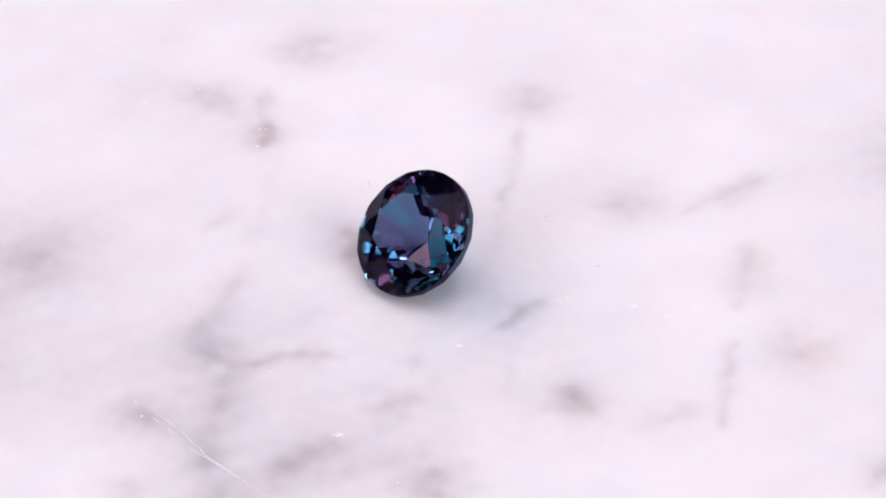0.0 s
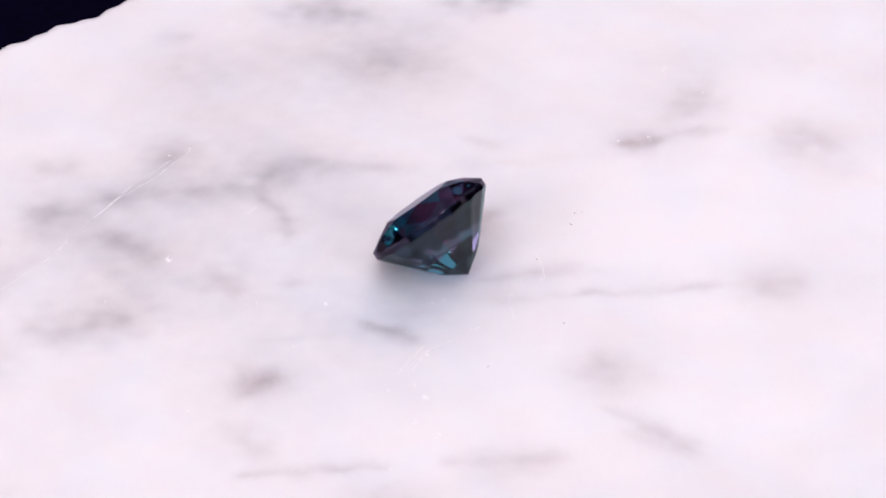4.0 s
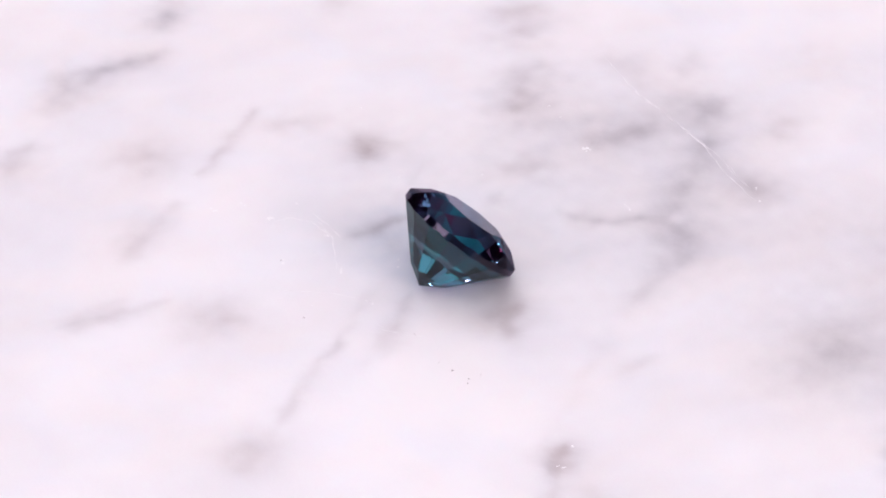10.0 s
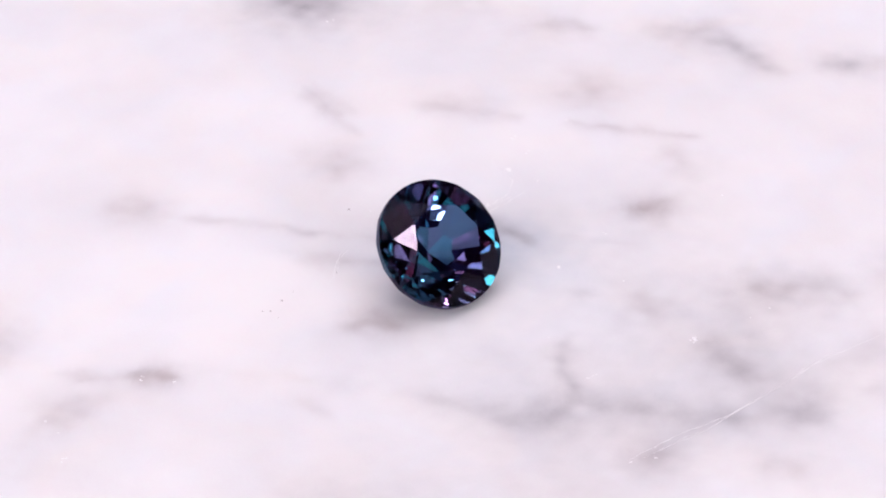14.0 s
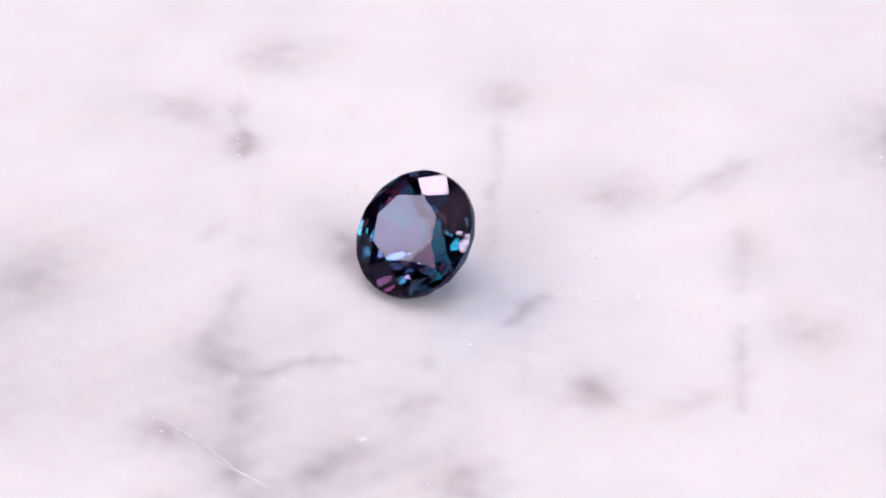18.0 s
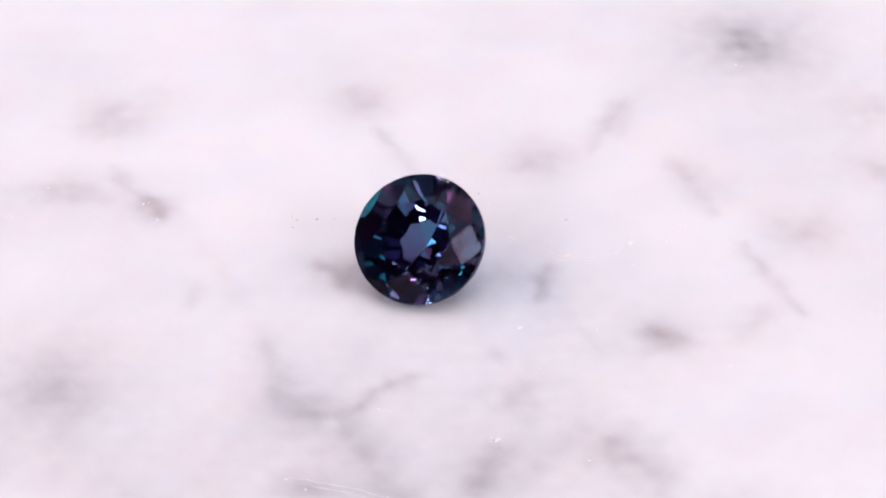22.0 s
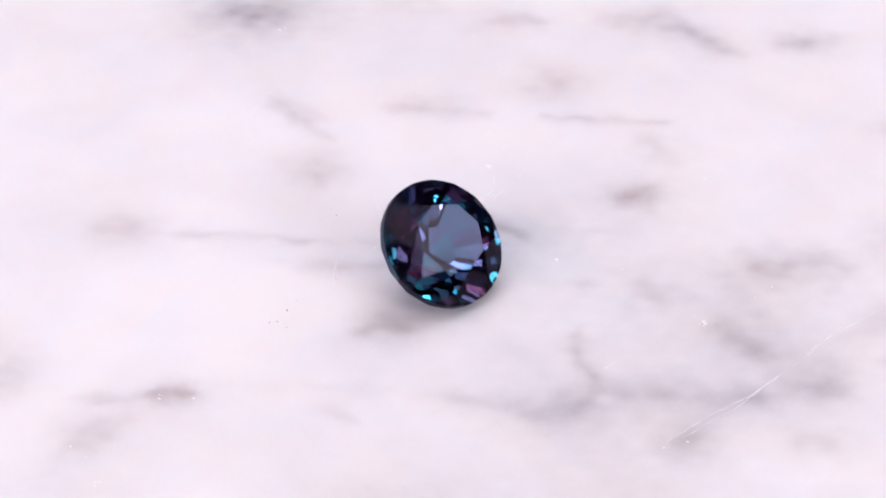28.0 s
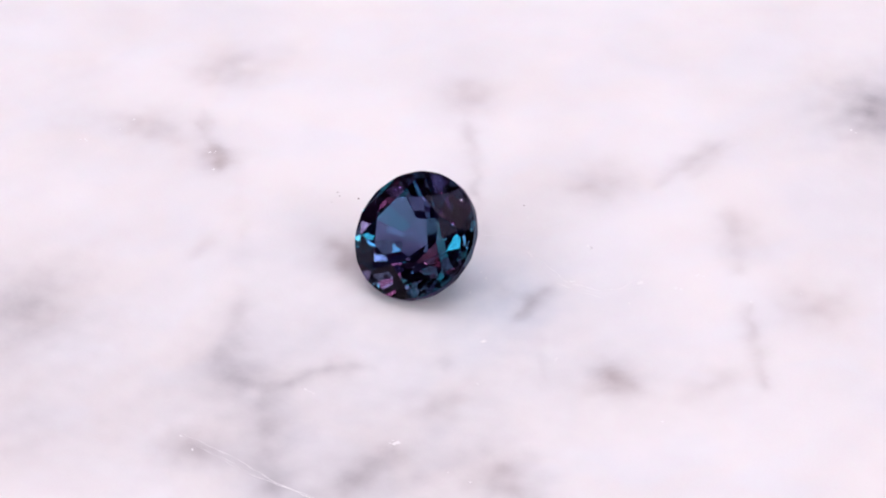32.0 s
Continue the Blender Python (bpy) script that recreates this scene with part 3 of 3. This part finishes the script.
crystal_fleck(0.147, 7.47, -11.36)
crystal_fleck(0.078, -16.20, 0.67)

# ---- the gemstone: a round brilliant that leans over on its pavilion ----
R, DEPTH, RIM, RISE, TABLE = 3.257, 0.964, 0.13, 0.26, 0.555
LEAN, TOWARD = 43.6, 274.7
CULET = Vector((-0.225 * R, 0.406 * R, 0.0))
tilt, az = radians(LEAN), radians(TOWARD)
UP = Vector((math.sin(tilt) * math.cos(az), math.sin(tilt) * math.sin(az), math.cos(tilt)))
AHEAD = Vector((math.cos(tilt) * math.cos(az), math.cos(tilt) * math.sin(az), -math.sin(tilt)))
ASIDE = UP.cross(AHEAD)

SLOPE = 0.72    # the mains near the culet are shallower than the rest, so the pavilion bulges

gem = new("gemstone")
tagged(gem, "dark blue-violet and teal round faceted gemstone leaning on its pavilion", "gemstone")


def place(p):
    return (CULET + (AHEAD * p[0] + ASIDE * p[1] + UP * p[2]) * R) * MM


def polar(r, k, z):
    a = radians(45.0 * k)
    return Vector((r * math.cos(a), r * math.sin(a), z))


def facet(name, points, mat, parent, label=""):
    """One flat polished facet, facing outwards from the stone's middle."""
    pts = [Vector(p) for p in points]
    normal = (pts[1] - pts[0]).cross(pts[-1] - pts[0])
    middle = sum(pts, Vector()) / len(pts) - Vector((0, 0, DEPTH))
    if normal.dot(middle) < 0:
        pts.reverse()
    return mesh(name, [place(p) for p in pts], [range(len(pts))], mat, parent, label)


def arc(a, b, apex, z, steps=5):
    """The rim of a facet: from spoke a to spoke b on the girdle, in the plane with its apex."""
    p, q = polar(1, a, z), polar(1, b, z)
    nrm = (p - apex).cross(q - apex)
    out = []
    for i in range(steps + 1):
        v = polar(1, a + (b - a) * i / steps, 0)
        v.z = apex.z - (nrm.x * (v.x - apex.x) + nrm.y * (v.y - apex.y)) / nrm.z
        out.append(v)
    return out


Z1, Z2 = DEPTH + RIM, DEPTH + RIM + RISE
half = math.cos(radians(22.5))
MIDR, LOWR = 0.83, 0.34
mid_z = Z2 - (MIDR * half - TABLE) * RISE / (1 - TABLE)
low_z = LOWR * half * SLOPE
side = math.sin(radians(22.5))
fall = np.linalg.solve(np.array(((1, 0, 1), (half, side, 1), (LOWR * half, LOWR * side, 1))), np.array((DEPTH, DEPTH, low_z)))
TIP = float(fall[2] / (SLOPE - fall[0]))
CULET.z = R * TIP * (math.sin(tilt) - SLOPE * math.cos(tilt))    # the stone rests on the bulge

facet("table", [polar(TABLE, k, Z2) for k in range(8)], FACE, gem, "large flat blue table facet")
upper, lower = [], []
for k in range(8):
    facet("bezel_facet", [polar(TABLE, k, Z2), polar(MIDR, k - 0.5, mid_z), polar(1, k, Z1), polar(MIDR, k + 0.5, mid_z)], CROWN, gem)
    facet("star_facet", [polar(TABLE, k, Z2), polar(MIDR, k + 0.5, mid_z), polar(TABLE, k + 1, Z2)], CROWN, gem)
    facet("pavilion_main", [Vector((0, 0, 0)), polar(LOWR, k + 0.5, low_z), polar(TIP, k, TIP * SLOPE), polar(LOWR, k - 0.5, low_z)], PAVILION, gem)
    for a, b in ((k, k + 0.5), (k + 0.5, k + 1)):
        top = arc(a, b, polar(MIDR, k + 0.5, mid_z), Z1)
        low = arc(a, b, polar(LOWR, k + 0.5, low_z), DEPTH)
        facet("upper_girdle_facet", [polar(MIDR, k + 0.5, mid_z)] + top, RIM_FACET, gem)
        tip = polar(TIP, k if a == k else k + 1, TIP * SLOPE)
        facet("lower_girdle_facet", [polar(LOWR, k + 0.5, low_z)] + ([tip] + low if a == k else low + [tip]), PAVILION, gem)
        upper += top[:-1]
        lower += low[:-1]
count = len(upper)
mesh("girdle", [place(p) for p in lower + upper], [(i, (i + 1) % count, (i + 1) % count + count, i + count) for i in range(count)], GIRDLE, gem, "thin polished girdle")

# ---- dust ----
bm = bmesh.new()
for x, y, s in ((-0.72, 7.37, 0.10), (-6.73, 2.73, 0.06), (-7.57, 2.37, 0.11), (-8.48, 1.93, 0.09), (-8.41, 1.27, 0.06), (-8.80, 2.12, 0.07), (-4.10, 2.95, 0.07), (4.29, 6.72, 0.08)):
    made = bmesh.ops.create_icosphere(bm, subdivisions=1, radius=s * 0.45)["verts"]
    turn = random.uniform(0, 3)
    for v in made:
        c = Vector((v.co.x * 1.5, v.co.y * 0.7, v.co.z * 0.5)) * random.uniform(0.7, 1.2)
        c.rotate(Euler((0, 0, turn)))
        v.co = (c + Vector((x, y, s * 0.2))) * MM
me = bpy.data.meshes.new("dust_grains")
bm.to_mesh(me)
bm.free()
me.materials.append(DUST)
dust = tagged(new("dust_grains", me), "tiny dark dust grains lying on the marble", "dust", kind="stuff")


# ---- the slow turn: one way, back, and one way again ----
def motions():
    rows = [(t, pose(0, 0, 0, 0, 0, a)) for t, a in (
        (0.0, -53.9), (0.5, -63.5), (1.0, -73.2), (1.5, -82.8), (2.0, -92.4), (2.5, -101.8), (3.0, -111.3), (3.5, -120.9),
        (4.5, -140.8), (5.5, -160.6), (6.0, -170.2), (6.5, -179.8), (7.0, -189.5), (8.0, -209.1), (9.0, -228.7), (10.0, -248.3),
        (11.0, -268.2), (12.0, -288.1), (13.0, -308.3), (14.0, -328.4), (14.5, -338.5), (15.5, -358.7), (16.5, -378.9), (17.0, -389.0),
        (17.5, -399.0), (18.0, -409.0), (18.5, -418.9), (18.8, -424.8), (19.0, -428.4), (19.1, -429.9), (19.2, -430.9), (19.3, -431.4),
        (19.4, -431.4), (19.5, -430.6), (19.6, -429.0), (19.8, -425.2), (20.0, -421.4), (20.5, -411.7), (21.0, -402.1), (22.0, -382.4),
        (23.0, -362.7), (24.0, -343.0), (25.0, -323.2), (25.5, -313.3), (26.2, -299.6), (26.35, -297.2), (26.5, -296.2), (26.65, -297.0),
        (26.8, -299.2), (27.5, -312.2), (28.0, -322.2), (28.5, -332.2), (29.0, -342.2), (30.0, -362.1), (31.0, -382.2), (32.0, -402.3)
    )]
    for thing in (slab, gem, dust):
        walk(thing, rows)


motions()
